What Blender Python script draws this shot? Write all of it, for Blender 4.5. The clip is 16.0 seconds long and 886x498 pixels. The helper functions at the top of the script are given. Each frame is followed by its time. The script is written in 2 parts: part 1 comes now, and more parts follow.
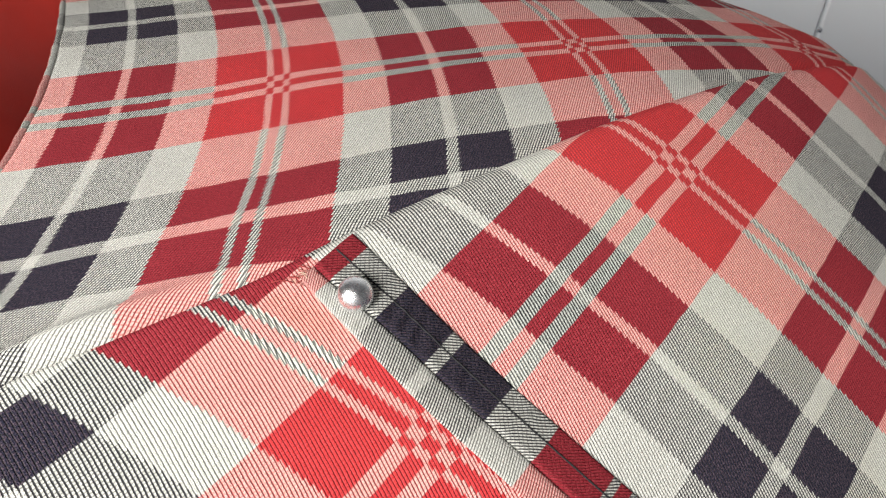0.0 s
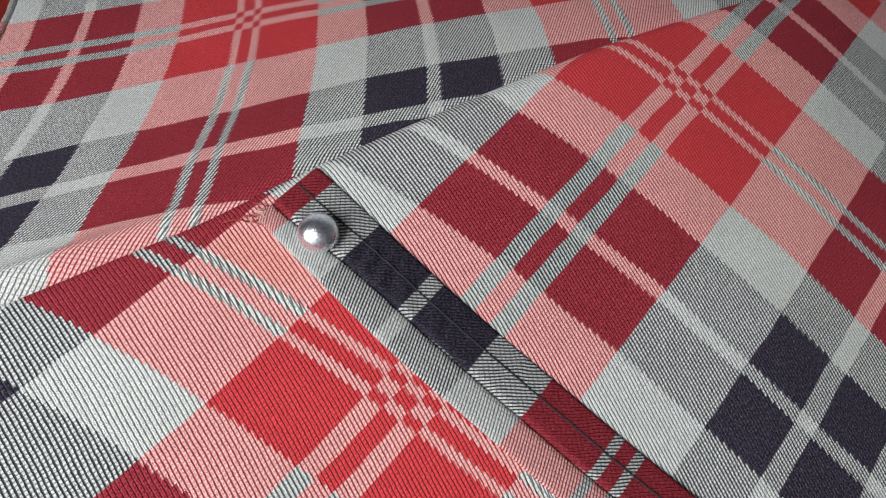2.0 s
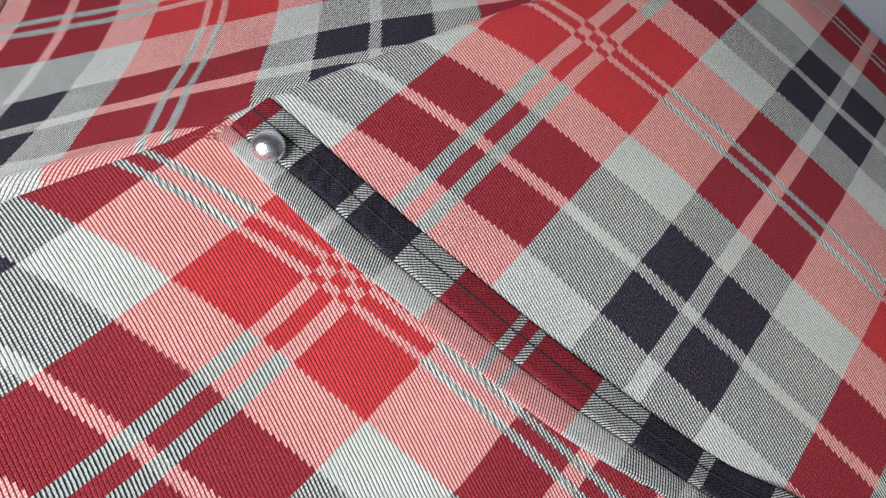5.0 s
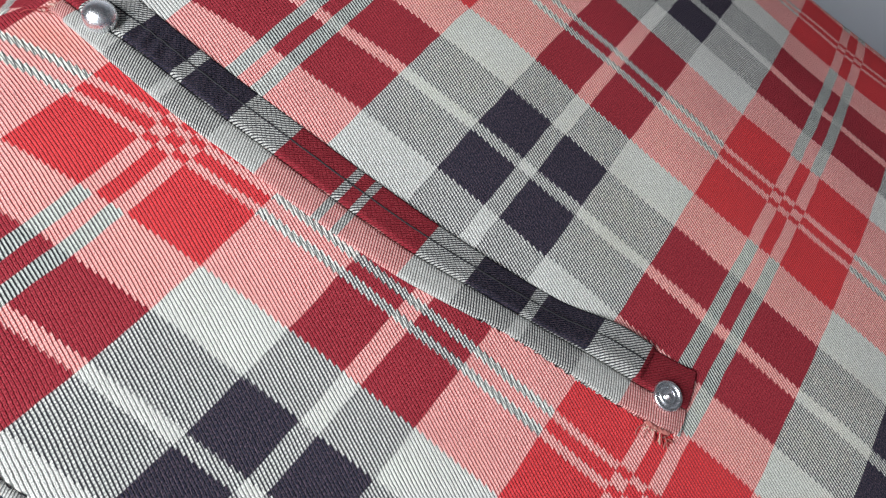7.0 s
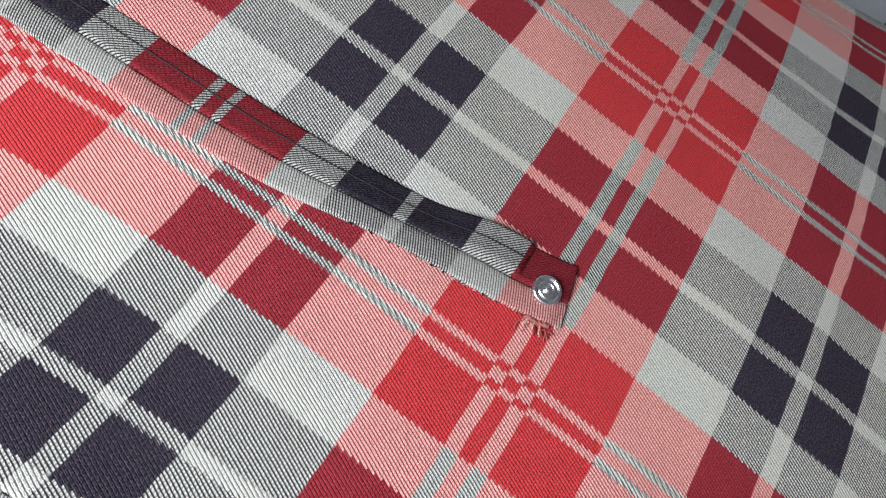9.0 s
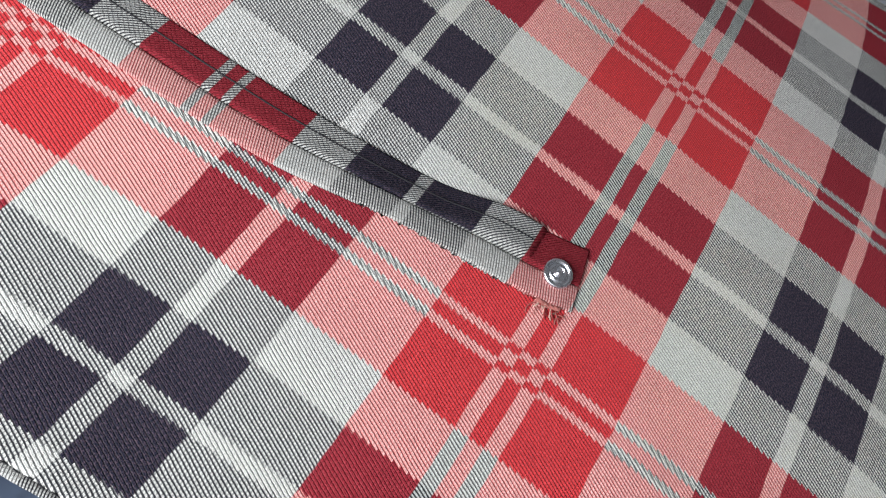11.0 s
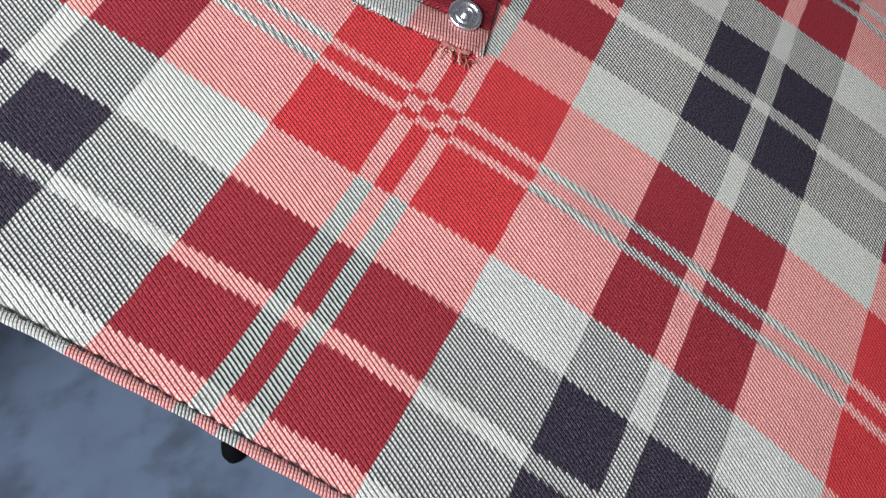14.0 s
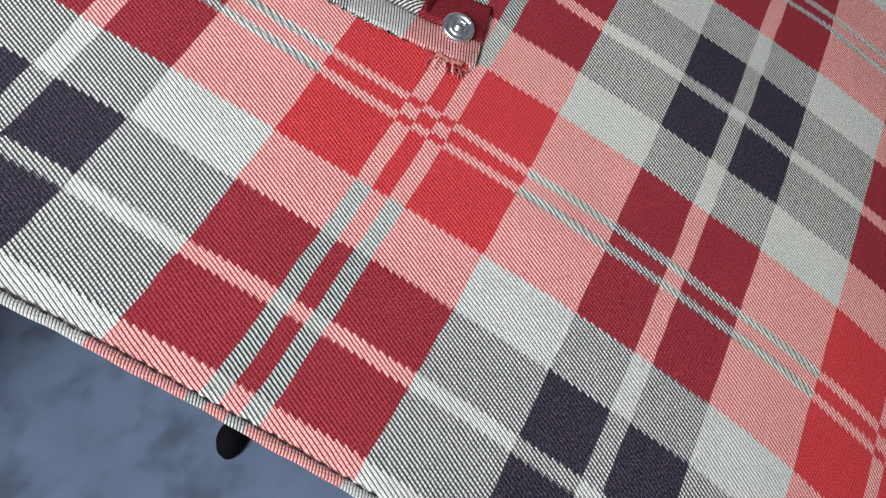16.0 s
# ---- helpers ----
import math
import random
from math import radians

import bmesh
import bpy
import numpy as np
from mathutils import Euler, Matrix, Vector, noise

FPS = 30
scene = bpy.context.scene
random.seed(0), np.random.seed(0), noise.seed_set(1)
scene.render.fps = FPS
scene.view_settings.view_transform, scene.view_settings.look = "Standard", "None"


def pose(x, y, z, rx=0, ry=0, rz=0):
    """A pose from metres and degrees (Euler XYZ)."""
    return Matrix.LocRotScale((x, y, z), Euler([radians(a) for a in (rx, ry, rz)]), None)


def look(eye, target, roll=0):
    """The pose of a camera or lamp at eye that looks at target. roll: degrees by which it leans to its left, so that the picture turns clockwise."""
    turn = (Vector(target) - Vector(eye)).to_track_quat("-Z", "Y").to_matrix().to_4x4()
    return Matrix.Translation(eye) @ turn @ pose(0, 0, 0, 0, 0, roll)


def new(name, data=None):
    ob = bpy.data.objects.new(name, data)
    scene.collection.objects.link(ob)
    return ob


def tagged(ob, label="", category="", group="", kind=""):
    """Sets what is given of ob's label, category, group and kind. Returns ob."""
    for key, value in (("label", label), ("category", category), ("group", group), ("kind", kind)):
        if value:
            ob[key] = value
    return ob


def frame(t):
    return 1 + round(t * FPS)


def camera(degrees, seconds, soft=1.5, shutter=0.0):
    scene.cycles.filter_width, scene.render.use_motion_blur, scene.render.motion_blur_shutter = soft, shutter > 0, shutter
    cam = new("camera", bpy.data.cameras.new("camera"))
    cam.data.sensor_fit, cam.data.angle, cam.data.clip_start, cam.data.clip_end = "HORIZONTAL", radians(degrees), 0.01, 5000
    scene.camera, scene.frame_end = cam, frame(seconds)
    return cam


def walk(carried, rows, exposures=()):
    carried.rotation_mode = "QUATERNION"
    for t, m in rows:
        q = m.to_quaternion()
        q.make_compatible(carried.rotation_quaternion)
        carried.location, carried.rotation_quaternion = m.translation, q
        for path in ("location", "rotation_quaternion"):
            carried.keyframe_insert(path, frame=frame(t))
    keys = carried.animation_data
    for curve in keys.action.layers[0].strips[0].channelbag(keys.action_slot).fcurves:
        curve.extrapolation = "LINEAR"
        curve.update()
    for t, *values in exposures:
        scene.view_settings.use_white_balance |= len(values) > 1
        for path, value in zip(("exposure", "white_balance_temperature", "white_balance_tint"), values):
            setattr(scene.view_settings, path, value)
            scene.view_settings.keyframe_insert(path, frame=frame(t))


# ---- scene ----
cam = camera(65.18, 16.0, 1.25)
# seconds, place in metres, turn in degrees
ROWS = [
    (0.0, -0.00048, -0.00017, 0.55087, 51.939, -0.745, -0.435),
    (0.5, 0.01213, 0.01342, 0.53347, 49.767, 0.831, -0.339),
    (1.0, 0.01349, 0.01026, 0.53004, 49.813, 1.058, -0.030),
    (1.5, 0.01182, 0.01000, 0.52928, 50.072, 1.061, -0.148),
    (2.0, 0.01098, 0.01070, 0.52799, 49.998, 1.341, 0.009),
    (2.5, 0.01067, 0.00729, 0.53071, 50.277, 0.922, 0.122),
    (3.0, 0.01324, 0.00107, 0.53141, 50.826, 0.996, 0.001),
    (3.2, 0.01395, -0.00136, 0.53071, 50.738, 1.083, -0.046),
    (5.3, 0.03251, -0.03719, 0.51949, 51.589, 1.805, -0.962),
    (5.5, 0.03446, -0.03904, 0.51571, 51.105, 1.865, -1.433),
    (6.0, 0.04721, -0.04987, 0.50814, 50.683, 2.334, -2.500),
    (6.5, 0.06308, -0.06149, 0.50163, 50.025, 2.336, -4.064),
    (7.0, 0.06552, -0.06720, 0.49912, 49.864, 2.169, -4.815),
    (7.5, 0.06743, -0.06678, 0.49650, 49.664, 2.630, -5.032),
    (8.0, 0.07703, -0.06939, 0.48728, 47.911, 2.728, -6.544),
    (8.5, 0.08500, -0.07870, 0.48193, 47.590, 3.015, -7.650),
    (9.0, 0.09456, -0.08336, 0.48077, 47.411, 3.420, -8.435),
    (11.5, 0.09291, -0.08743, 0.47226, 47.397, 3.862, -7.909),
    (12.0, 0.10106, -0.09890, 0.45219, 45.510, 4.707, -10.279),
    (12.5, 0.10734, -0.11462, 0.42360, 44.579, 6.677, -12.929),
    (13.0, 0.10723, -0.11361, 0.41917, 42.160, 6.540, -12.961),
    (13.5, 0.10622, -0.11447, 0.42077, 43.183, 6.467, -12.777),
    (14.0, 0.10478, -0.11294, 0.42096, 42.824, 6.699, -12.841),
    (14.5, 0.10306, -0.11377, 0.42107, 42.435, 6.276, -13.162),
    (15.0, 0.10309, -0.11864, 0.42419, 42.995, 5.948, -13.210),
    (15.5, 0.10298, -0.12047, 0.42639, 43.478, 5.933, -13.387),
    (16.0, 0.10304, -0.12018, 0.42855, 42.873, 5.969, -13.230),
]
walk(cam, [(t, pose(*row)) for t, *row in ROWS],
     exposures=[(0, 0.42, 7300, 10), (0.3, 0.18, 6900, 10), (0.9, -0.12, 6500, 10), (3, -0.12, 6500, 10), (5.5, 0.08, 6500, 10),
                 (9, 0.20, 6500, 11), (11.5, 0.26, 6500, 11), (12.4, 0.42, 6500, 11), (13.2, 0.30, 6500, 11), (16, 0.27, 6500, 11)])

# ---- world and light ----
world = bpy.data.worlds.new("sky")
scene.world = world
world.use_nodes = True
wn = world.node_tree.nodes
sky = wn.new("ShaderNodeTexSky")
sky.sky_type, sky.sun_disc, sky.sun_elevation, sky.sun_rotation = "NISHITA", False, radians(40), radians(250)
wn["Background"].inputs["Strength"].default_value = 0.12
world.node_tree.links.new(sky.outputs["Color"], wn["Background"].inputs["Color"])


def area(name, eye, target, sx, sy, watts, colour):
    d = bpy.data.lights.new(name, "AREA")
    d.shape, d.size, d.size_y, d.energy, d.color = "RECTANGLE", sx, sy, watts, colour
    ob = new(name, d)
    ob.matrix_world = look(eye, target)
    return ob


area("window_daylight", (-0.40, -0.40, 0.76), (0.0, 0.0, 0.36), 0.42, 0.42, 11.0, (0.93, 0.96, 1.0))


# ---- materials ----
def nodes_of(name):
    m = bpy.data.materials.new(name)
    m.use_nodes = True
    return m, m.node_tree.nodes, m.node_tree.links, m.node_tree.nodes["Principled BSDF"]


class Maths:
    """Short hand for chains of math nodes."""

    def __init__(self, nodes, links):
        self.nodes, self.links = nodes, links

    def op(self, kind, *args):
        n = self.nodes.new("ShaderNodeMath")
        n.operation = kind
        for i, v in enumerate(args):
            if isinstance(v, (int, float)):
                n.inputs[i].default_value = v
            else:
                self.links.new(v, n.inputs[i])
        return n.outputs[0]

    def step(self, v, lo, hi):
        n = self.nodes.new("ShaderNodeMapRange")
        n.interpolation_type = "SMOOTHSTEP"
        self.links.new(v, n.inputs["Value"])
        n.inputs["From Min"].default_value, n.inputs["From Max"].default_value = lo, hi
        return n.outputs["Result"]

    def mix(self, f, a, b):
        n = self.nodes.new("ShaderNodeMix")
        n.data_type = "RGBA"
        socks = [s for s in n.inputs if s.type == "RGBA"]
        for sock, v in ((n.inputs[0], f), (socks[0], a), (socks[1], b)):
            if isinstance(v, (int, float)):
                sock.default_value = v
            elif isinstance(v, tuple):
                sock.default_value = (*v, 1)
            else:
                self.links.new(v, sock)
        return [s for s in n.outputs if s.type == "RGBA"][0]

    def noise(self, vec, scale, detail=3):
        n = self.nodes.new("ShaderNodeTexNoise")
        n.inputs["Scale"].default_value, n.inputs["Detail"].default_value = scale, detail
        if vec is not None:
            self.links.new(vec, n.inputs["Vector"])
        return n.outputs["Fac"]


PA, PB = 0.173, 0.133            # one repeat of the plaid, in metres, along and across
PALE = (0.70, 0.70, 0.655)
GROUND_RED, GROUND_BLACK = (0.30, 0.035, 0.040), (0.042, 0.042, 0.046)


def plaid_material(name, tooth_size, rib_s, rib_t, rib_pitch, cut_pitch, cut_depth, tone, dashes=1.0, flecks=0.30, stain=None):
    """The plaid twill; rib_s and rib_t give the way across its ribs, tone scales its brightness."""
    m, nodes, links, bsdf = nodes_of(name)
    M = Maths(nodes, links)
    uv = nodes.new("ShaderNodeUVMap")
    uv.uv_map = "cloth"
    sep = nodes.new("ShaderNodeSeparateXYZ")
    links.new(uv.outputs[0], sep.inputs[0])
    a, b = sep.outputs[0], sep.outputs[1]
    s, t = M.op("MULTIPLY", a, PA), M.op("MULTIPLY", b, PB)      # metres on the cloth
    # slow waver of the threads
    wob = M.op("MULTIPLY", M.op("SUBTRACT", M.noise(uv.outputs[0], 9.0, 2), 0.5), 0.0014)
    s, t = M.op("ADD", s, wob), M.op("SUBTRACT", t, wob)
    # edges across the twill run in little teeth
    TOOTH, SLOPE = max(tooth_size, 1e-4), 0.42
    tooth = M.op("MULTIPLY", M.op("SUBTRACT", M.op("FRACT", M.op("DIVIDE", s, TOOTH)), 0.5), TOOTH)
    te = M.op("ADD", t, M.op("MULTIPLY", tooth, SLOPE))

    def sett(coord, period, r, n, l0, lw, ln):
        """Masks of one set of threads: pale bands, the pale pair in the red, and navy."""
        d = M.op("PINGPONG", M.op("DIVIDE", coord, period), 0.5)
        e = 0.0012
        band = M.op("MULTIPLY", M.step(d, r - e, r + e), M.op("SUBTRACT", 1.0, M.step(d, 0.5 - n - e, 0.5 - n + e)))
        pair = M.op("SUBTRACT", 1.0, M.step(M.op("ABSOLUTE", M.op("SUBTRACT", d, l0)), lw - e, lw + e))
        single = M.step(d, 0.5 - ln - e, 0.5 - ln + e)
        return M.op("MINIMUM", M.op("ADD", band, single), 1.0), pair, M.step(d, 0.27, 0.29)

    pale_a, pair_a, navy_a = sett(s, PA, 0.191, 0.132, 0.030, 0.0145, 0.018)
    pale_b, pair_b, navy_b = sett(te, PB, 0.201, 0.164, 0.026, 0.0105, 0.0165)
    # where two pale pairs meet, the red ground comes up instead
    both = M.op("SUBTRACT", 1.0, M.op("MULTIPLY", pair_a, pair_b))
    pale_a = M.op("MINIMUM", M.op("ADD", pale_a, M.op("MULTIPLY", pair_a, both)), 1.0)
    pale_b = M.op("MINIMUM", M.op("ADD", pale_b, M.op("MULTIPLY", pair_b, both)), 1.0)
    # steep twill: slanting ribs with dark furrows, cut into floats by the crossing threads
    jit = M.op("SUBTRACT", M.noise(uv.outputs[0], 130.0, 2), 0.5)
    rib = M.op("ADD", M.op("ADD", M.op("MULTIPLY", s, rib_s / rib_pitch), M.op("MULTIPLY", t, rib_t / rib_pitch)), M.op("MULTIPLY", jit, 0.30))
    cut = M.op("ADD", M.op("SUBTRACT", M.op("MULTIPLY", s, rib_t * 1.08 / cut_pitch), M.op("MULTIPLY", t, (rib_s - 0.29) / cut_pitch)), M.op("MULTIPLY", jit, -0.6))
    w1 = M.op("ADD", 0.5, M.op("MULTIPLY", M.op("SINE", M.op("MULTIPLY", rib, 2 * math.pi)), 0.5))
    w2 = M.op("ADD", 0.5, M.op("MULTIPLY", M.op("SINE", M.op("MULTIPLY", cut, 2 * math.pi)), 0.5))
    over = M.op("MULTIPLY", M.step(w1, 0.15, 0.50), M.op("ADD", 1 - cut_depth, M.op("MULTIPLY", M.step(w2, 0.05, 0.40), cut_depth)))
    furrow = M.op("MULTIPLY", M.step(w1, 0.04, 0.30), M.op("ADD", 0.84, M.op("MULTIPLY", M.step(w2, 0.0, 0.26), 0.16)))
    pink = M.mix(over, (0.68, 0.22, 0.20), (0.88, 0.49, 0.455))
    grey = M.mix(M.op("MULTIPLY", M.step(w1, 0.24, 0.64), M.op("ADD", 1 - cut_depth, M.op("MULTIPLY", M.step(w2, 0.05, 0.40), cut_depth))), (0.080, 0.080, 0.086), PALE)
    red = M.mix(over, (0.42, 0.020, 0.028), (0.74, 0.060, 0.062))
    navy = M.mix(over, (0.006, 0.007, 0.016), (0.022, 0.023, 0.041))
    stripe = M.mix(M.step(w1, 0.25, 0.60), (0.030, 0.036, 0.036), (0.66, 0.685, 0.63))
    wine = M.mix(over, (0.085, 0.008, 0.016), (0.33, 0.028, 0.042))
    dash = M.op("SINE", M.op("ADD", M.op("MULTIPLY", s, 2 * math.pi / 0.0027), M.op("MULTIPLY", t, 2 * math.pi / 0.0016)))
    dashed = M.mix(M.op("MULTIPLY", M.step(dash, -0.80, -0.45), M.op("ADD", 0.35, M.op("MULTIPLY", M.step(w1, 0.04, 0.24), 0.65))), (0.06, 0.06, 0.062), (0.76, 0.76, 0.70))
    ladder = M.mix(M.step(w1, 0.28, 0.62), (0.020, 0.026, 0.026), (0.56, 0.59, 0.55))
    white = M.mix(M.op("MULTIPLY", pair_a, 0.85), PALE, stripe)
    white = M.mix(M.op("MULTIPLY", pair_b, 0.9), white, dashed if dashes else grey)
    on_pale = M.mix(pale_a, M.mix(navy_a, pink, grey), white)
    on_red = M.mix(pale_a, M.mix(navy_a, red, wine), pink)
    on_navy = M.mix(pale_a, M.mix(navy_a, wine, navy), M.mix(pair_a, grey, ladder))
    col = M.mix(pale_b, M.mix(navy_b, on_red, on_navy), on_pale)
    red_any = M.op("MAXIMUM", M.op("MULTIPLY", M.op("SUBTRACT", 1.0, navy_a), M.op("SUBTRACT", 1.0, pale_a)), M.op("MULTIPLY", M.op("SUBTRACT", 1.0, navy_b), M.op("SUBTRACT", 1.0, pale_b)))
    ground = M.mix(red_any, GROUND_BLACK, GROUND_RED)
    ground = M.mix(M.op("MULTIPLY", pale_a, pale_b), ground, (0.13, 0.13, 0.127))
    col = M.mix(M.op("ADD", 0.22, M.op("MULTIPLY", furrow, 0.78)), ground, col)
    # yarn: lighter and darker threads, fuzz and lint
    fine = M.noise(uv.outputs[0], 430.0, 2)
    broad = M.noise(uv.outputs[0], 5.0, 4)
    yarn = M.noise(uv.outputs[0], 70.0, 3)
    k = M.op("ADD", M.op("MULTIPLY", M.step(fine, 0.36, 0.64), 0.46), M.op("ADD", M.op("MULTIPLY", broad, 0.16), M.op("ADD", M.op("MULTIPLY", yarn, 0.26), 0.59)))
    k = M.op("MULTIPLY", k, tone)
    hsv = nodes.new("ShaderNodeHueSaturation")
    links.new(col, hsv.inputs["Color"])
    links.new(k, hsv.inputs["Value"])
    # stray pale fibres and pale flecks, each lying along a float of the weave
    lay = nodes.new("ShaderNodeCombineXYZ")
    links.new(rib, lay.inputs[0])
    links.new(M.op("MULTIPLY", cut, 0.75), lay.inputs[1])
    fleck = M.step(M.noise(lay.outputs[0], 2.1, 2), 0.46, 0.64)
    lint = M.op("MAXIMUM", M.op("MULTIPLY", fleck, flecks), M.op("MULTIPLY", M.step(M.noise(uv.outputs[0], 330.0, 1), 0.56, 0.72), flecks * 0.8))
    fibre = M.mix(red_any, (0.24, 0.16, 0.20), (0.58, 0.11, 0.13))
    col = M.mix(M.op("MULTIPLY", lint, M.op("SUBTRACT", 1.0, M.op("MAXIMUM", pale_a, pale_b))), hsv.outputs[0], fibre)
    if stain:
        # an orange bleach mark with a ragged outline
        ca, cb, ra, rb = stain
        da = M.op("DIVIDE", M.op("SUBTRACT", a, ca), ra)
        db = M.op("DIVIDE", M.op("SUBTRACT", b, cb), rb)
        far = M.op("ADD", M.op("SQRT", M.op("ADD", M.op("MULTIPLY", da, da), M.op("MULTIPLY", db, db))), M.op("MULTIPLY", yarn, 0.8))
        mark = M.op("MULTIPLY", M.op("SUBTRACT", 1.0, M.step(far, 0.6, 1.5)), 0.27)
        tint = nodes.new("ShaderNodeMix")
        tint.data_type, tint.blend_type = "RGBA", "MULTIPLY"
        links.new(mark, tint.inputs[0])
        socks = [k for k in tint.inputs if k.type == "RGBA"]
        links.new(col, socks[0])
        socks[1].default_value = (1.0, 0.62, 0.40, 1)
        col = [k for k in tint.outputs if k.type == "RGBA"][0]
    links.new(col, bsdf.inputs["Base Color"])
    bsdf.inputs["Roughness"].default_value = 0.8
    bsdf.inputs["Specular IOR Level"].default_value = 0.03
    bump = nodes.new("ShaderNodeBump")
    bump.inputs["Strength"].default_value, bump.inputs["Distance"].default_value = 0.8, 0.0005
    h = M.op("ADD", M.op("ADD", M.op("MULTIPLY", over, 0.5), M.op("MULTIPLY", furrow, 0.7)), M.op("MULTIPLY", fine, 0.6))
    links.new(h, bump.inputs["Height"])
    links.new(bump.outputs[0], bsdf.inputs["Normal"])
    return m


def plain_material(name, colour, rough, metal=0.0, vary=0.12, scale=30.0, bump=0.0, bump_scale=200.0, second=None, second_scale=4.0):
    m, nodes, links, bsdf = nodes_of(name)
    M = Maths(nodes, links)
    co = nodes.new("ShaderNodeTexCoord").outputs["Object"]
    n1 = M.noise(co, scale, 4)
    lo = tuple(c * (1 - vary) for c in colour)
    hi = tuple(min(1, c * (1 + vary)) for c in colour)
    col = M.mix(n1, lo, hi)
    if second:
        col = M.mix(M.step(M.noise(co, second_scale, 5), 0.45, 0.68), col, second)
    links.new(col, bsdf.inputs["Base Color"])
    n2 = M.noise(co, scale * 2.3, 3)
    links.new(M.op("ADD", rough - 0.08, M.op("MULTIPLY", n2, 0.16)), bsdf.inputs["Roughness"])
    bsdf.inputs["Metallic"].default_value = metal
    if bump:
        b = nodes.new("ShaderNodeBump")
        b.inputs["Distance"].default_value, b.inputs["Strength"].default_value = bump, 0.6
        links.new(M.noise(co, bump_scale, 3), b.inputs["Height"])
        links.new(b.outputs[0], bsdf.inputs["Normal"])
    return m


PLAID = plaid_material("plaid_twill", 0.0026, 0.39, 0.92, 0.00098, 0.00102, 0.55, 1.0)
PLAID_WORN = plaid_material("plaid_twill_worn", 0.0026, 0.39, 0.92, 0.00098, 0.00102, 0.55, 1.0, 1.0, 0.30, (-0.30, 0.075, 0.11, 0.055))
# same plaid darkened by tone: shade painted into the strip; piping and hem dimmed too
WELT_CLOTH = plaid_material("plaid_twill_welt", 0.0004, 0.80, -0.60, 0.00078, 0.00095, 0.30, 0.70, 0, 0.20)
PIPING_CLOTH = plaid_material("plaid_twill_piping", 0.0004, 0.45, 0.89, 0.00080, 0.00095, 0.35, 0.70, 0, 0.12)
HEM_CLOTH = plaid_material("plaid_twill_hem", 0.0004, 0.97, 0.24, 0.00080, 0.00095, 0.35, 0.66, 0, 0.15)
STEEL = plain_material("brushed_nickel", (0.86, 0.90, 0.96), 0.27, 1.0, 0.16, 1500, 0.00010, 3500)
THREAD = plain_material("black_thread", (0.012, 0.012, 0.014), 0.8, 0, 0.3, 500)
FRAY = plain_material("red_thread", (0.30, 0.03, 0.03), 0.8, 0, 0.4, 500)
TIP = plain_material("pink_raw_edge", (0.36, 0.12, 0.10), 0.85, 0, 0.5, 900, 0.0004, 1500)
STRAW = plain_material("straw_thread", (0.55, 0.38, 0.30), 0.8, 0, 0.3, 500)
RED_CLOTH = plain_material("red_cloth", (0.50, 0.018, 0.008), 0.85, 0, 0.18, 25, 0.0004, 900)
ROOM = plain_material("room_paint", (0.58, 0.58, 0.58), 0.8, 0, 0.04, 6)
WALL = plain_material("white_paint", (0.84, 0.87, 0.90), 0.6, 0, 0.03, 6, 0.0004, 120)
CEIL = plain_material("ceiling_paint", (0.80, 0.80, 0.80), 0.8, 0, 0.03, 6)
FLOOR = plain_material("blue_grey_stone", (0.115, 0.160, 0.235), 0.55, 0, 0.30, 16, 0.0003, 60, (0.065, 0.088, 0.130), 22)
RUBBER = plain_material("black_rubber", (0.004, 0.004, 0.005), 0.85, 0, 0.2, 80)
RUBBER.node_tree.nodes["Principled BSDF"].inputs["Specular IOR Level"].default_value = 0.08
PAD = plain_material("grey_padding", (0.16, 0.16, 0.17), 0.9, 0, 0.15, 40, 0.0005, 500)


# ---- mesh helpers ----
def mesh_object(name, verts, faces, material, parent=None, label="", uvs=None, smooth=True):
    me = bpy.data.meshes.new(name)
    me.from_pydata([tuple(v) for v in verts], [], faces)
    if uvs is not None:
        layer = me.uv_layers.new(name="cloth")
        loop = np.empty(len(me.loops), dtype=np.int32)
        me.loops.foreach_get("vertex_index", loop)
        layer.data.foreach_set("uv", np.asarray(uvs, dtype=np.float32)[loop].ravel())
    me.polygons.foreach_set("use_smooth", [smooth] * len(me.polygons))
    me.materials.append(material)
    me.update()
    ob = new(name, me)
    if parent:
        ob.parent = parent
    if label:
        tagged(ob, label)
    return ob


def part(name, bm, material, parent=None, label="", smooth=True):
    me = bpy.data.meshes.new(name)
    bm.to_mesh(me)
    bm.free()
    me.polygons.foreach_set("use_smooth", [smooth] * len(me.polygons))
    me.materials.append(material)
    ob = new(name, me)
    if parent:
        ob.parent = parent
    if label:
        tagged(ob, label)
    return ob


def grid_faces(nu, nv):
    return [(i * nv + j, (i + 1) * nv + j, (i + 1) * nv + j + 1, i * nv + j + 1) for i in range(nu - 1) for j in range(nv - 1)]


def box(x0, x1, y0, y1, z0, z1, bevel=0.0, segs=2):
    bm = bmesh.new()
    bmesh.ops.create_cube(bm, size=1.0, matrix=Matrix.Translation(((x0 + x1) / 2, (y0 + y1) / 2, (z0 + z1) / 2)) @ Matrix.Diagonal((x1 - x0, y1 - y0, z1 - z0, 1)))
    if bevel:
        bmesh.ops.bevel(bm, geom=bm.edges[:], offset=bevel, segments=segs, affect="EDGES", profile=0.5)
    return bm


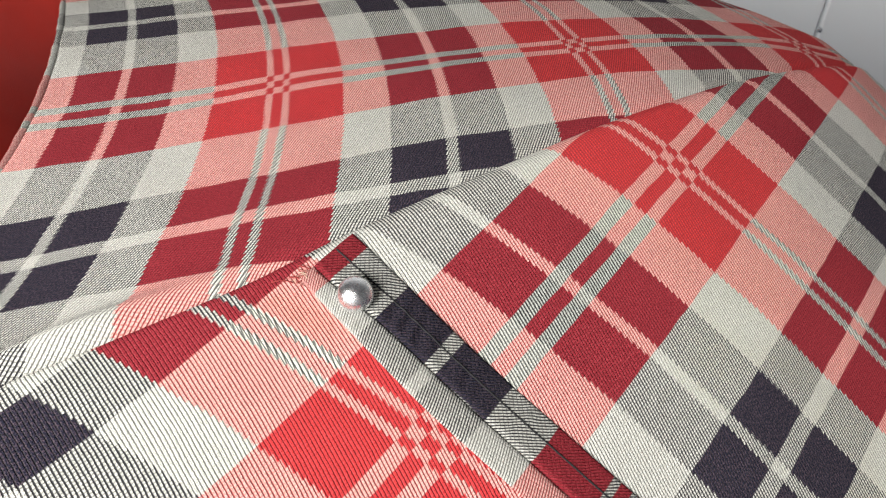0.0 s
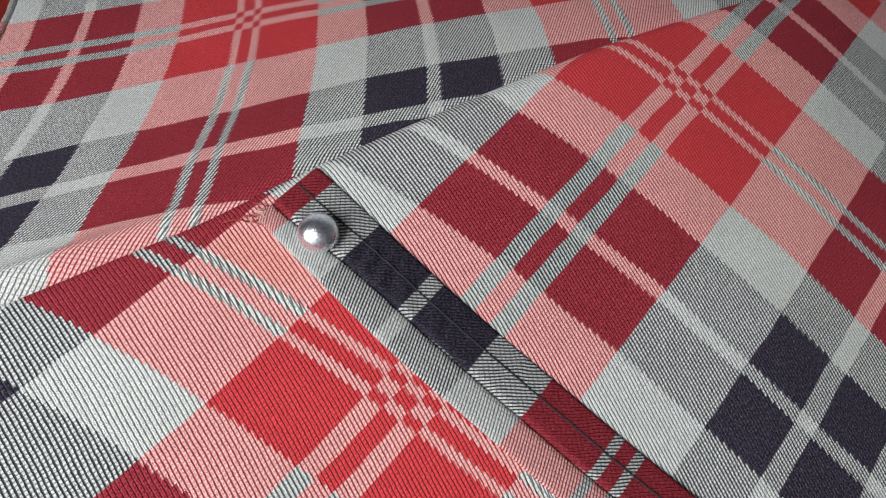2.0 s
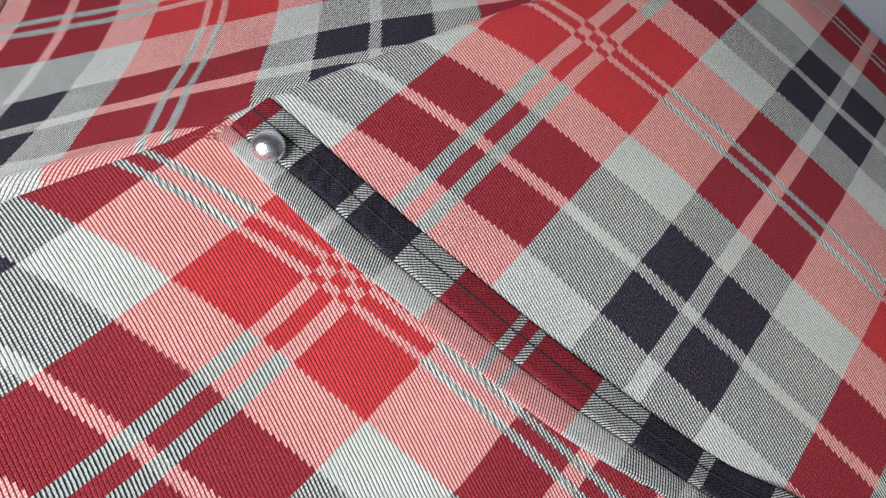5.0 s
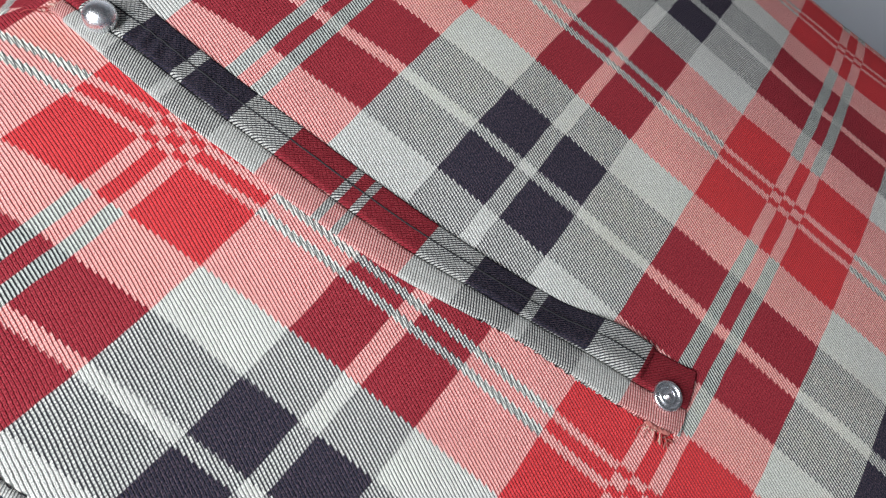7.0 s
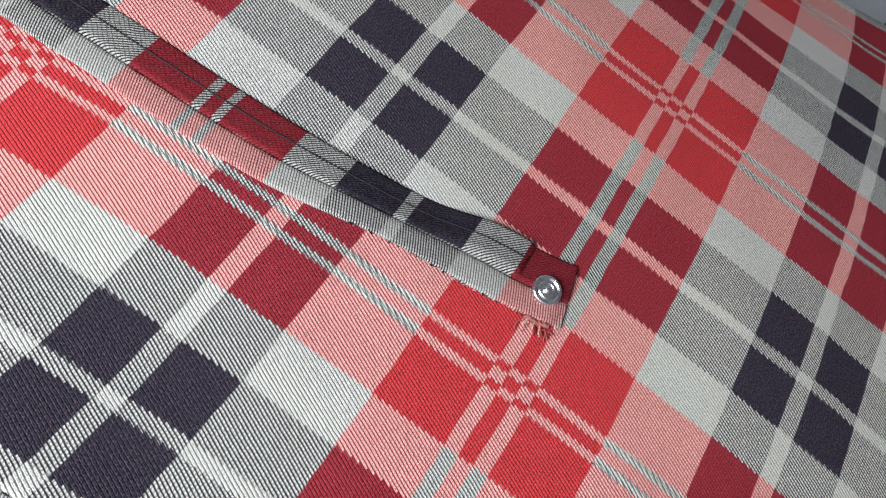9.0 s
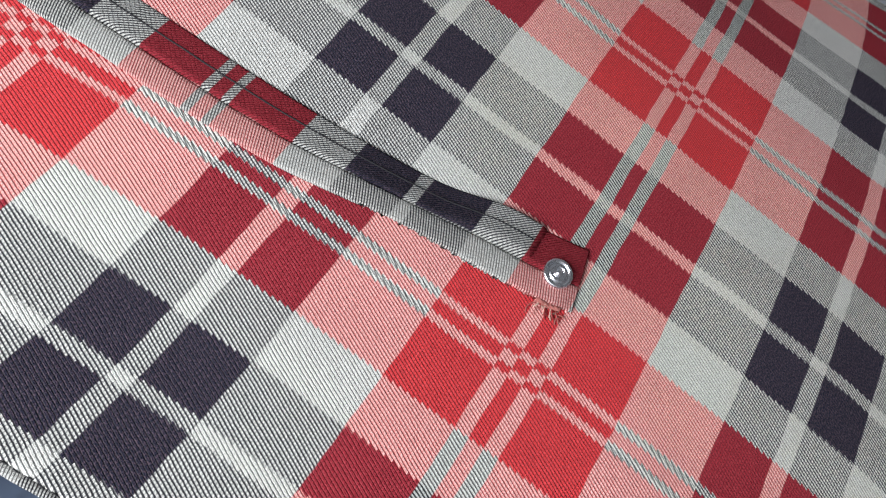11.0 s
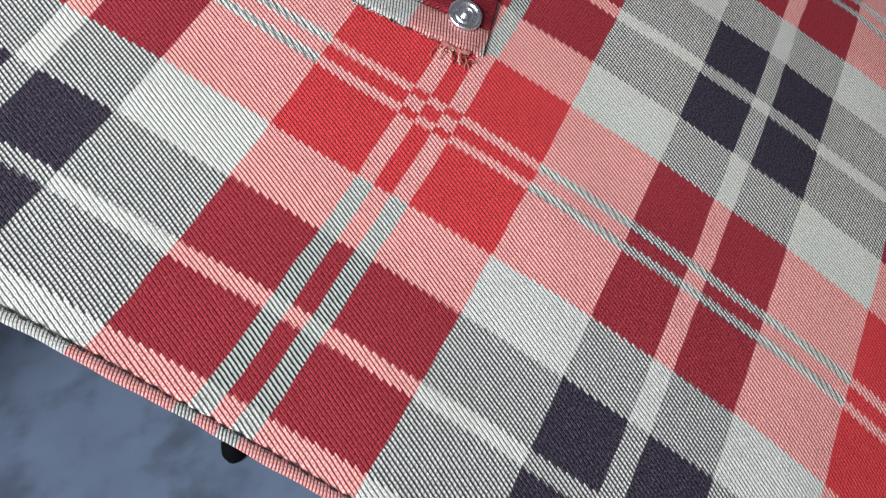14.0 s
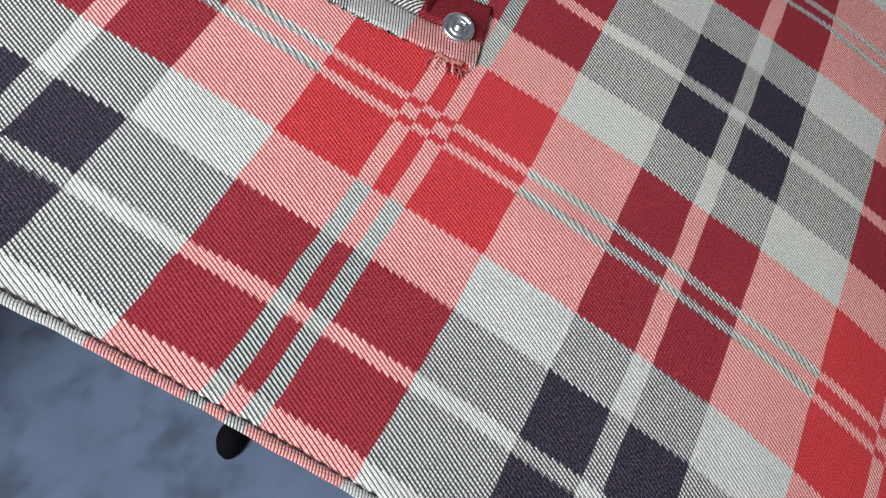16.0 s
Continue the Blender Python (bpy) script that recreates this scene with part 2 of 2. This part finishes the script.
def lathe(profile, n=40):
    """A solid turned about z from (radius, height) pairs."""
    bm = bmesh.new()
    rings = []
    for r, z in profile:
        if r < 1e-6:
            rings.append([bm.verts.new((0, 0, z))])
        else:
            rings.append([bm.verts.new((r * math.cos(2 * math.pi * i / n), r * math.sin(2 * math.pi * i / n), z)) for i in range(n)])
    for p, q in zip(rings, rings[1:]):
        for i in range(n):
            j = (i + 1) % n
            if len(p) == 1:
                bm.faces.new((p[0], q[i], q[j]))
            elif len(q) == 1:
                bm.faces.new((p[i], q[0], p[j]))
            else:
                bm.faces.new((p[i], q[i], q[j], p[j]))
    bmesh.ops.recalc_face_normals(bm, faces=bm.faces[:])
    return bm


def tube(points, radius, n=8):
    """A round thread along points."""
    bm = bmesh.new()
    pts = [Vector(p) for p in points]
    rings = []
    for i, p in enumerate(pts):
        d = (pts[min(i + 1, len(pts) - 1)] - pts[max(i - 1, 0)]).normalized()
        u = d.cross(Vector((0.2, -0.5, 0.8))).normalized()
        v = d.cross(u)
        rings.append([bm.verts.new(p + radius * (u * math.cos(2 * math.pi * k / n) + v * math.sin(2 * math.pi * k / n))) for k in range(n)])
    for p, q in zip(rings, rings[1:]):
        for k in range(n):
            bm.faces.new((p[k], p[(k + 1) % n], q[(k + 1) % n], q[k]))
    bm.faces.new(rings[0])
    bm.faces.new(rings[-1])
    bmesh.ops.recalc_face_normals(bm, faces=bm.faces[:])
    return bm


# ---- the two draped faces of the cloth: place as a smooth function of the plaid's own coordinates ----
DROP = 0.40
FRONT = np.array([[0.12869, 0.10743, 0.753],
                  [0.12047, -0.07774, -0.08898],
                  [0.08349, 0.09397, 0.02868],
                  [-0.00214, -0.0087, 0.00367],
                  [-0.00123, 0.00283, -0.00646],
                  [-0.00112, 0.00382, -0.00595],
                  [0.00175, -0.0006, 0.00705],
                  [0.00354, 0.0033, -0.00385],
                  [-0.00039, -0.00117, 0.00132],
                  [-8e-05, 0.00122, -0.00495],
                  [-0.00385, 0.00066, -0.00591],
                  [0.00292, -0.00159, 0.00175],
                  [0.00131, -1e-05, 0.0034],
                  [-0.00072, -0.00027, 0.00169],
                  [-0.00059, -0.0008, 0.00135]])
BACK = np.array([[-0.02327, 0.25259, 0.83251],
                  [0.0206, -0.16978, -0.00627],
                  [0.1256, 0.0264, 0.01149],
                  [-0.03007, -0.00058, -0.00193],
                  [0.00246, 0.00334, 0.01356],
                  [-0.00256, 0.00523, -0.00635],
                  [0.00592, 0.00285, 0.00988],
                  [0.00757, 0.00415, -0.00217],
                  [-0.00192, -0.00015, -0.00067],
                  [-0.00068, 0.00015, -0.00339],
                  [0.00757, 0.00087, 0.00129],
                  [0.00351, -0.00089, -0.00861],
                  [7e-05, -0.0035, -0.00026],
                  [0.00041, -0.00104, -0.00175],
                  [0.00044, -0.00011, 0.00059]])


def smooth_sheet(coef, deg, a0, b0, a, b):
    a, b = a - a0, b - b0
    out, k = 0.0, 0
    for d in range(deg + 1):
        for i in range(d, -1, -1):
            out = out + coef[k] * (a ** i * b ** (d - i))[..., None]
            k += 1
    return out - np.array((0, 0, DROP))


def front_at(a, b):
    return smooth_sheet(FRONT, 4, 0.7, 0.5, np.asarray(a, float), np.asarray(b, float))


def back_at(a, b):
    return smooth_sheet(BACK, 4, 0.1, 0.3, np.asarray(a, float), np.asarray(b, float))


def frame_at(f, a, b, h=1e-3):
    """Unit vectors along the plaid's two ways and the normal, upwards."""
    da, db = f(a + h, b) - f(a - h, b), f(a, b + h) - f(a, b - h)
    da /= np.linalg.norm(da, axis=-1, keepdims=True)
    db /= np.linalg.norm(db, axis=-1, keepdims=True)
    n = np.cross(da, db)
    n /= np.linalg.norm(n, axis=-1, keepdims=True)
    return da, db, n


def rolled(f, a, b, a_lo=None, r_lo=0.007, a_hi=None, b_hi=None, r_hi=0.03):
    """The sheet f, rolled down past the given borders."""
    ca = a if a_lo is None else np.maximum(a, a_lo)
    cb = b if b_hi is None else np.minimum(b, b_hi)
    p = f(ca, cb)
    da, db, n = frame_at(f, ca, cb)

    def bend(p, way, length, r):
        r = np.asarray(r)
        th = np.minimum(length / r, 2.2)
        rest = length - th * r
        return p + way * (r * np.sin(th) + rest * np.cos(th))[..., None] - n * (r * (1 - np.cos(th)) + rest * np.sin(th))[..., None]

    if a_lo is not None:
        p = bend(p, -da, (ca - a) * PA, r_lo + 0 * a)
    if b_hi is not None:
        p = bend(p, db, (b - cb) * PB, r_hi + 0 * a)
    return p


def ripple(a, b):
    """Slack in the cloth, in metres along its normal."""
    return 0.00035 * np.sin(9 * a + 3 * b) * np.sin(7 * b - 2 * a + 1) + 0.00018 * np.sin(23 * a - 11 * b) * np.sin(19 * b + 5 * a)


HEM_FRONT, HEM_BACK = -0.692, -0.758


def front_hem(a):
    """The lower border of the front face, which hangs a little deeper towards its free side."""
    return HEM_FRONT - 0.025 + 0.021 * (np.clip(a, -0.6, 1.9) - 0.7)


def back_hem(a):
    return HEM_BACK + 0 * a



def front_edge(b):
    return -0.4468 + 0.2806 * b + 0.0016 * b * b


def back_edge(b):
    return 0.689 - 0.301 * b + 0.013 * b * b


# ---- room ----
def structure(name, bm, material, label, category):
    return tagged(part(name, bm, material, None, "", False), label, category, "", "structure")


structure("floor", box(-1.7, 2.1, -0.67, 0.9, -0.1, 0.0), FLOOR, "blotchy blue-grey polished stone floor", "floor")
structure("ceiling", box(-1.7, 2.1, -0.67, 0.9, 2.5, 2.6), CEIL, "plain white painted ceiling", "ceiling")
structure("wall_north", box(-1.7, 2.1, 0.8, 0.9, 0.0, 2.5), WALL, "plain white painted wall", "wall")
structure("wall_west", box(-1.7, -1.6, -0.57, 0.8, 0.0, 2.5), ROOM, "plain pale grey painted wall", "wall")
structure("wall_east", box(2.0, 2.1, -0.57, 0.8, 0.0, 2.5), ROOM, "plain pale grey painted wall", "wall")
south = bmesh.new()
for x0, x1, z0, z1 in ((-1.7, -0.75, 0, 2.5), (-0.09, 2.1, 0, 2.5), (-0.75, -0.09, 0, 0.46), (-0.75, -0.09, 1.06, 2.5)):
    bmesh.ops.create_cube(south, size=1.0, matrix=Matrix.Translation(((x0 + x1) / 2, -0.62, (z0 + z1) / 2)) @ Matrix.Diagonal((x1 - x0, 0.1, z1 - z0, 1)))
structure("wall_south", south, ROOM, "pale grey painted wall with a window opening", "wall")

# white door leaf in the far wall
door = tagged(new("door_1"), "closed white painted door with a vertical board joint", "door", "", "structure")
part("board", box(-0.09, 0.4365, 0.775, 0.798, 0.004, 2.02, 0.003), WALL, door, "", False)
part("board", box(0.4395, 0.97, 0.775, 0.798, 0.004, 2.02, 0.003), WALL, door, "", False)
stud = lathe([(0, 0.004), (0.0018, 0.0036), (0.003, 0.002), (0.0034, 0.0)], 20)
stud.transform(pose(0.4385, 0.774, 0.266, 90, 0, 0))
part("stud", stud, STEEL, door, "small dull metal stud")

# ---- the padded stool under the cloth ----
def padded_stool():
    """A curved padded seat that carries the cloth, on one column."""
    root = tagged(new("padded_stool"), "low grey padded stool beneath the draped plaid cloth", "stool")
    nu, nv = 60, 50
    u, b = np.meshgrid(np.linspace(0, 1, nu), np.linspace(-0.40, 2.0, nv), indexing="ij")
    lo = front_edge(b) + 0.10
    a = lo + u * (2.1 - lo)
    p = front_at(a, b)
    n = frame_at(front_at, a, b)[2]
    edge = np.minimum(np.minimum(u, 1 - u) * 8, np.minimum(b + 0.40, 2.0 - b) * 4)
    soft = 0.004 * (1 - np.clip(edge, 0, 1)) ** 2
    top = p - n * (0.0045 + soft)[..., None]
    low = p - n * (0.020 - soft)[..., None]
    verts = top.reshape(-1, 3).tolist() + low.reshape(-1, 3).tolist()
    k = nu * nv
    faces = grid_faces(nu, nv) + [tuple(k + i for i in reversed(f)) for f in grid_faces(nu, nv)]
    rim = [i * nv for i in range(nu)] + [(nu - 1) * nv + j for j in range(1, nv)] + [i * nv + nv - 1 for i in range(nu - 2, -1, -1)] + [j for j in range(nv - 2, 0, -1)]
    faces += [(rim[i], rim[(i + 1) % len(rim)], k + rim[(i + 1) % len(rim)], k + rim[i]) for i in range(len(rim))]
    mesh_object("cushion", verts, faces, PAD, root)
    col = lathe([(0, 0.0), (0.11, 0.0), (0.112, 0.004), (0.108, 0.010), (0.035, 0.018), (0.024, 0.03), (0.022, 0.335), (0, 0.335)], 40)
    col.transform(Matrix.Translation((0.235, 0.235, 0)))
    part("column", col, RUBBER, root)


padded_stool()

# ---- the plaid garment ----
garment = tagged(new("plaid_garment"), "red, navy and cream plaid garment draped over a stool", "garment")


def front_panel():
    nu, nv = 300, 270
    vb = np.linspace(HEM_FRONT, 2.75, nv)
    w = np.linspace(0, 1, nu)
    b = np.broadcast_to(vb, (nu, nv)).copy()
    start = front_edge(b) + 0.032
    a0 = start - 0.105
    a = a0 + (w[:, None] ** 1.25) * (2.75 - a0)
    b = b + (front_hem(a) - HEM_FRONT) * np.clip((-0.35 - b) / (-0.35 - HEM_FRONT), 0, 1)
    k = np.clip((b - 0.05) / 0.30, 0, 1)
    r = 0.0035 + 0.004 * k * k * (3 - 2 * k)
    p = rolled(front_at, a, b, start, r, None, 2.2, 0.035)
    n = frame_at(front_at, np.maximum(a, start), np.minimum(b, 2.2))[2]
    p = p + n * ripple(a, b)[..., None]
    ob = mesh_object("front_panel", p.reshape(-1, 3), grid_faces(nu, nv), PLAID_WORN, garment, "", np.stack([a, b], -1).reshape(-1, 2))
    thick(ob)


def thick(ob, depth=0.0009):
    mod = ob.modifiers.new("thickness", "SOLIDIFY")
    mod.thickness, mod.offset = depth, -1


def back_panel():
    nu, nv = 220, 230
    vb = np.linspace(HEM_BACK, 2.9, nv)
    w = np.linspace(0, 1, nu)
    b = np.broadcast_to(vb, (nu, nv)).copy()
    end = back_edge(b)
    a = -1.9 + w[:, None] * (end + 1.9)
    b_hi = 2.2 + 0.6 * np.minimum(0, a + 0.15)
    p = rolled(back_at, a, b, None, 0, None, np.maximum(b_hi, 1.5), 0.05)
    n = frame_at(back_at, a, np.minimum(b, 2.2))[2]
    p = p + n * ripple(a + 3, b)[..., None]
    # the near border tucks in just under the ridge of the front face
    bf = 0.049 + 1.006 * b - 0.017 * b * b
    af = front_edge(bf) + 0.012
    under = rolled(front_at, af, bf, None, 0, None, 2.2, 0.035) - frame_at(front_at, af, np.minimum(bf, 2.2))[2] * 0.0028
    gap = ((under - p) * n).sum(-1)[-1:, :, None]
    reach = np.clip((a - (end - 0.22)) / 0.22, 0, 1)
    p = p + n * gap * (reach ** 2 * (3 - 2 * reach))[..., None]
    p[..., 2] -= 0.004 * np.clip((reach - 0.72) / 0.28, 0, 1) ** 2
    # slack cloth rolls up along the near border
    p = p + n * (0.0036 * np.exp(-(((reach - 0.76) / 0.13) ** 2)) * np.exp(-(((b + 0.28) / 0.17) ** 2)) * (reach > 0))[..., None]
    ob = mesh_object("back_panel", p.reshape(-1, 3), grid_faces(nu, nv), PLAID, garment, "", np.stack([a, b], -1).reshape(-1, 2))
    thick(ob)


def hem(name, f, line, a0, a1, width, height):
    """A rolled hem along one border of a face."""
    nu, nv = 260, 14
    a = np.linspace(a0, a1, nu)[:, None] + np.zeros((1, nv))
    th = np.linspace(0.12, 1.5 * math.pi, nv)[None, :] + np.zeros((nu, 1))
    b = line(a)
    da, db, n = frame_at(f, a, b)
    swell = 1 + 0.05 * np.sin(a * 31) + 0.03 * np.sin(a * 87 + 2)
    p = f(a, b) + db * 0.0005 - db * (width * (0.5 - 0.5 * np.cos(th)) * swell)[..., None] + n * (height * np.sin(th) * swell - 0.0006)[..., None]
    uv = np.stack([a + 0.012, b - 0.03 + 0.02 * np.cos(th)], -1)
    return mesh_object(name, p.reshape(-1, 3), grid_faces(nu, nv), HEM_CLOTH, garment, "rolled plaid hem", uv.reshape(-1, 2))


def hem_thread():
    pts = []
    for i in range(900):
        a = -0.5 + 3.0 * i / 899
        wig = 0.006 * math.sin(a * 160) + 0.003 * math.sin(a * 377 + 1)
        b = float(front_hem(a)) - 0.001 + 0.2 * wig
        p = front_at(a, b)
        n = frame_at(front_at, np.array(a), np.array(b))[2]
        pts.append(p + n * (0.0002 + 0.0003 * math.sin(a * 320)))
    part("stitching", tube(pts, 0.00018, 6), THREAD, garment, "dark stitching along the hem")


front_panel()
back_panel()
hem("hem", front_at, front_hem, -0.56, 2.75, 0.0030, 0.0011)
hem("hem", back_at, back_hem, -1.9, 0.70, 0.0036, 0.0015)
hem_thread()


# ---- pocket welt with its two rivets ----
def welt_low(a):
    return 0.034 + 0.27 * (a - 0.28) ** 2 - 0.009 * np.exp(-(((a + 0.08) / 0.20) ** 2)) + 0.026 * np.exp(-(((a - 0.66) / 0.20) ** 2))


def welt_high(a):
    return 0.205 + 0.27 * (a - 0.25) ** 2 - 0.009 * np.exp(-(((a + 0.08) / 0.20) ** 2)) + 0.017 * np.exp(-(((a - 0.82) / 0.085) ** 2))


WELT_A0, WELT_A1, SEAM = -0.352, 1.008, 0.40


def welt_height(w):
    """Height over the cloth across the welt, from its lower border (0) to its upper one (1)."""
    low = 0.0011 * np.sqrt(np.clip(1 - np.abs((w - 0.19) / 0.215) ** 3, 0, 1)) + 0.0003
    high = 0.0013 * np.clip((1.0 - w) / 0.55, 0, 1) ** 0.6 * np.clip((w - SEAM) / 0.06, 0, 1) ** 0.5 + 0.0004
    return np.where(w < SEAM, low, high)


def welt_point(a, w, lift=0.0):
    lo, hi = welt_low(a), welt_high(a)
    # the seam runs lower at the upper rivet
    dip = 0.14 * np.exp(-(((a + 0.33) / 0.12) ** 2)) * np.where(w < SEAM, w / SEAM, (1 - w) / (1 - SEAM))
    b = lo + (hi - lo) * (w - dip)
    n = frame_at(front_at, a, b)[2]
    ends = np.clip(np.minimum(a - WELT_A0, WELT_A1 - a) / 0.02, 0, 1) ** 0.5
    arch = 0.0026 * np.exp(-(((a - 0.72) / 0.20) ** 2)) * np.clip(1 - w / 0.8, 0, 1)
    # the strip is folded double near its lower end and stops in a blunt step before the tab
    up = np.clip((w - SEAM) / 0.12, 0, 1)
    rise, stop = np.clip((a - 0.70) / 0.14, 0, 1), np.clip((0.905 - a) / 0.012, 0, 1)
    fold = 0.0017 * rise ** 2 * (3 - 2 * rise) * stop ** 0.5 * up
    # puckers drawn in by the rivets and the seam
    pucker = 0.00038 * np.sin(a * 150 + 7 * w + 2 * np.sin(a * 37)) * np.exp(-(((a + 0.16) / 0.16) ** 2)) * up * np.clip((0.95 - w) / 0.30, 0, 1)
    pucker = pucker + 0.00012 * np.sin(a * 83 - 5 * w + 1.3) * np.sin(a * 29 + 3 * w) * up * np.clip((1 - w) / 0.2, 0, 1)
    pucker = pucker + 0.00016 * np.sin(a * 270 + 4 * w) * np.exp(-(((a + 0.25) / 0.09) ** 2)) * (1 - up)
    return front_at(a, b) + n * (welt_height(w) * (0.45 + 0.55 * ends) + arch + fold + pucker + lift)[..., None], n


def welt():
    root = new("pocket_welt")
    root.parent = garment
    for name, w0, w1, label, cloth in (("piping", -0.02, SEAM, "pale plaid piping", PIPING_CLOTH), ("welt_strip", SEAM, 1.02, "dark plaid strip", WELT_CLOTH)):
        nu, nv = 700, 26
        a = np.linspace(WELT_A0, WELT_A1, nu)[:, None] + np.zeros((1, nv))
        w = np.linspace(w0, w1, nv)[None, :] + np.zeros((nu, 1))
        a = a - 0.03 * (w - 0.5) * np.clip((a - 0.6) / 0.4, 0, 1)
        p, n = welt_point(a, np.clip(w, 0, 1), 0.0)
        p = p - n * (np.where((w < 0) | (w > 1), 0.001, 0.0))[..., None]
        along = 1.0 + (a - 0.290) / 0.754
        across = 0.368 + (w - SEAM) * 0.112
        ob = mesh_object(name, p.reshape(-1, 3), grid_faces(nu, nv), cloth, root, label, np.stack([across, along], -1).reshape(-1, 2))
        thick(ob, 0.0007)
    for w, r in ((SEAM, 0.00034), (0.72, 0.00026)):
        a = np.linspace(WELT_A0 + 0.004, WELT_A1 - 0.004 if w == SEAM else 0.89, 300)
        p, n = welt_point(a, np.full_like(a, w), -0.00026 if w == SEAM else 0.0)
        part("stitching", tube(p, r, 6), THREAD, root, "dark seam line")


welt()


def frayed_ends():
    """Loose yarn ends at both ends of the welt."""
    rng = random.Random(7)
    root = [o for o in garment.children if o.name.startswith("pocket_welt")][0]
    for count, a0, b0, sa, sb, way in ((26, 0.985, 0.160, 0.030, 0.010, (0.004, -0.022)), (12, -0.345, 0.150, 0.010, 0.030, (-0.022, -0.010))):
        for _ in range(count):
            a, b = a0 + rng.uniform(-sa, sa), b0 + rng.uniform(-sb, sb)
            la, lb = way[0] * rng.uniform(0.3, 1.0) + rng.uniform(-0.012, 0.012), way[1] * rng.uniform(0.3, 1.0) + rng.uniform(-0.012, 0.012)
            curl, high = rng.uniform(-0.007, 0.007), rng.uniform(0.0002, 0.0009)
            pts = []
            for i in range(9):
                k = i / 8
                aa, bb = a + la * k + curl * math.sin(3 * k), b + lb * k + curl * (1 - math.cos(3 * k))
                nn = frame_at(front_at, np.array(aa), np.array(bb))[2]
                pts.append(front_at(aa, bb) + nn * (0.0004 + high * math.sin(math.pi * k)))
            part("frayed_thread", tube(pts, rng.uniform(0.00014, 0.00024), 5), rng.choice((FRAY, TIP, STRAW)), root)


frayed_ends()


def folded_tip():
    """The turned-in end of the piping, rolled under the tab."""
    root = [o for o in garment.children if o.name.startswith("pocket_welt")][0]
    pts = []
    for i in range(30):
        k = i / 29
        a = 0.955 + 0.046 * k
        b = float(welt_low(a)) - 0.001 - 0.006 * math.sin(math.pi * min(1, k * 0.75))
        n = frame_at(front_at, np.array(a), np.array(b))[2]
        pts.append(front_at(a, b) + n * (0.0007 + 0.0003 * math.sin(9 * k)))
    bm = tube(pts, 0.0007, 12)
    for v in bm.verts:
        v.co += Vector((0, 0, 0.00018)) * math.sin(v.co.x * 5200 + v.co.y * 2100)
    part("folded_tip", bm, TIP, root, "rolled pink raw end of the piping")


folded_tip()


def rivet(name, a, w, profile, label):
    p, n = welt_point(np.array([a]), np.array([w]))
    q = Vector((0, 0, 1)).rotation_difference(Vector(n[0]))
    bm = lathe([(r * 1.04, z * 1.04) for r, z in profile], 48)
    bm.transform(Matrix.Translation(p[0]) @ q.to_matrix().to_4x4())
    part(name, bm, STEEL, garment, label)


DOME = [(0.0042, -0.0005)] + [(0.0049 * math.cos(t), 0.0012 + 0.0042 * math.sin(t)) for t in [radians(-30 + 8 * i) for i in range(15)]] + [(0, 0.0054)]
RING = [(0.0042, -0.0006), (0.0047, 0.0002), (0.0047, 0.0010), (0.0044, 0.0014), (0.0040, 0.0015), (0.0036, 0.0013), (0.0033, 0.0008), (0.0030, 0.0008), (0.0027, 0.0013), (0.0023, 0.0015), (0.0020, 0.0013), (0.0017, 0.0009), (0.0014, 0.0010), (0.0012, 0.0017), (0.0008, 0.0021), (0.0004, 0.0023), (0, 0.0023)]
rivet("rivet", -0.262, 0.45, DOME, "domed polished nickel rivet")
rivet("rivet", 0.963, 0.43, RING, "ring-shaped nickel rivet with a centre nub")

# ---- red cloth beside it and a black stopper on the floor ----
def red_cushion():
    nu, nv = 60, 60
    u, v = np.meshgrid(np.linspace(-1, 1, nu), np.linspace(-1, 1, nv), indexing="ij")
    h = ((1 - np.abs(u) ** 4) * (1 - np.abs(v) ** 4)) ** 0.4
    x, y = -0.50 + 0.25 * u, 0.44 + 0.32 * v
    crease = 0.012 * np.sin(7 * u + 4 * v) * np.sin(5 * v - 2 * u) + 0.006 * np.sin(15 * u - 9 * v)
    top = np.stack([x, y, 0.20 + 0.20 * h + crease * h], -1)
    low = np.stack([x, y, 0.20 - 0.20 * h], -1)
    k = nu * nv
    verts = np.concatenate([top.reshape(-1, 3), low.reshape(-1, 3)])
    faces = grid_faces(nu, nv) + [tuple(k + i for i in reversed(f)) for f in grid_faces(nu, nv)]
    tagged(mesh_object("red_cushion", verts, faces, RED_CLOTH), "creased bright red cloth cushion on the floor", "cushion")


red_cushion()
stop = lathe([(0, 0.0), (0.007, 0.0), (0.009, 0.003), (0.0095, 0.010), (0.008, 0.016), (0.004, 0.019), (0, 0.0195)], 28)
stop.transform(Matrix.Translation((-0.029, 0.146, 0.0)) @ Matrix.Rotation(radians(60), 4, "Z") @ Matrix.Diagonal((1.5, 0.95, 1, 1)))
tagged(part("rubber_stopper", stop, RUBBER), "small black rubber stopper on the blue-grey floor", "stopper")
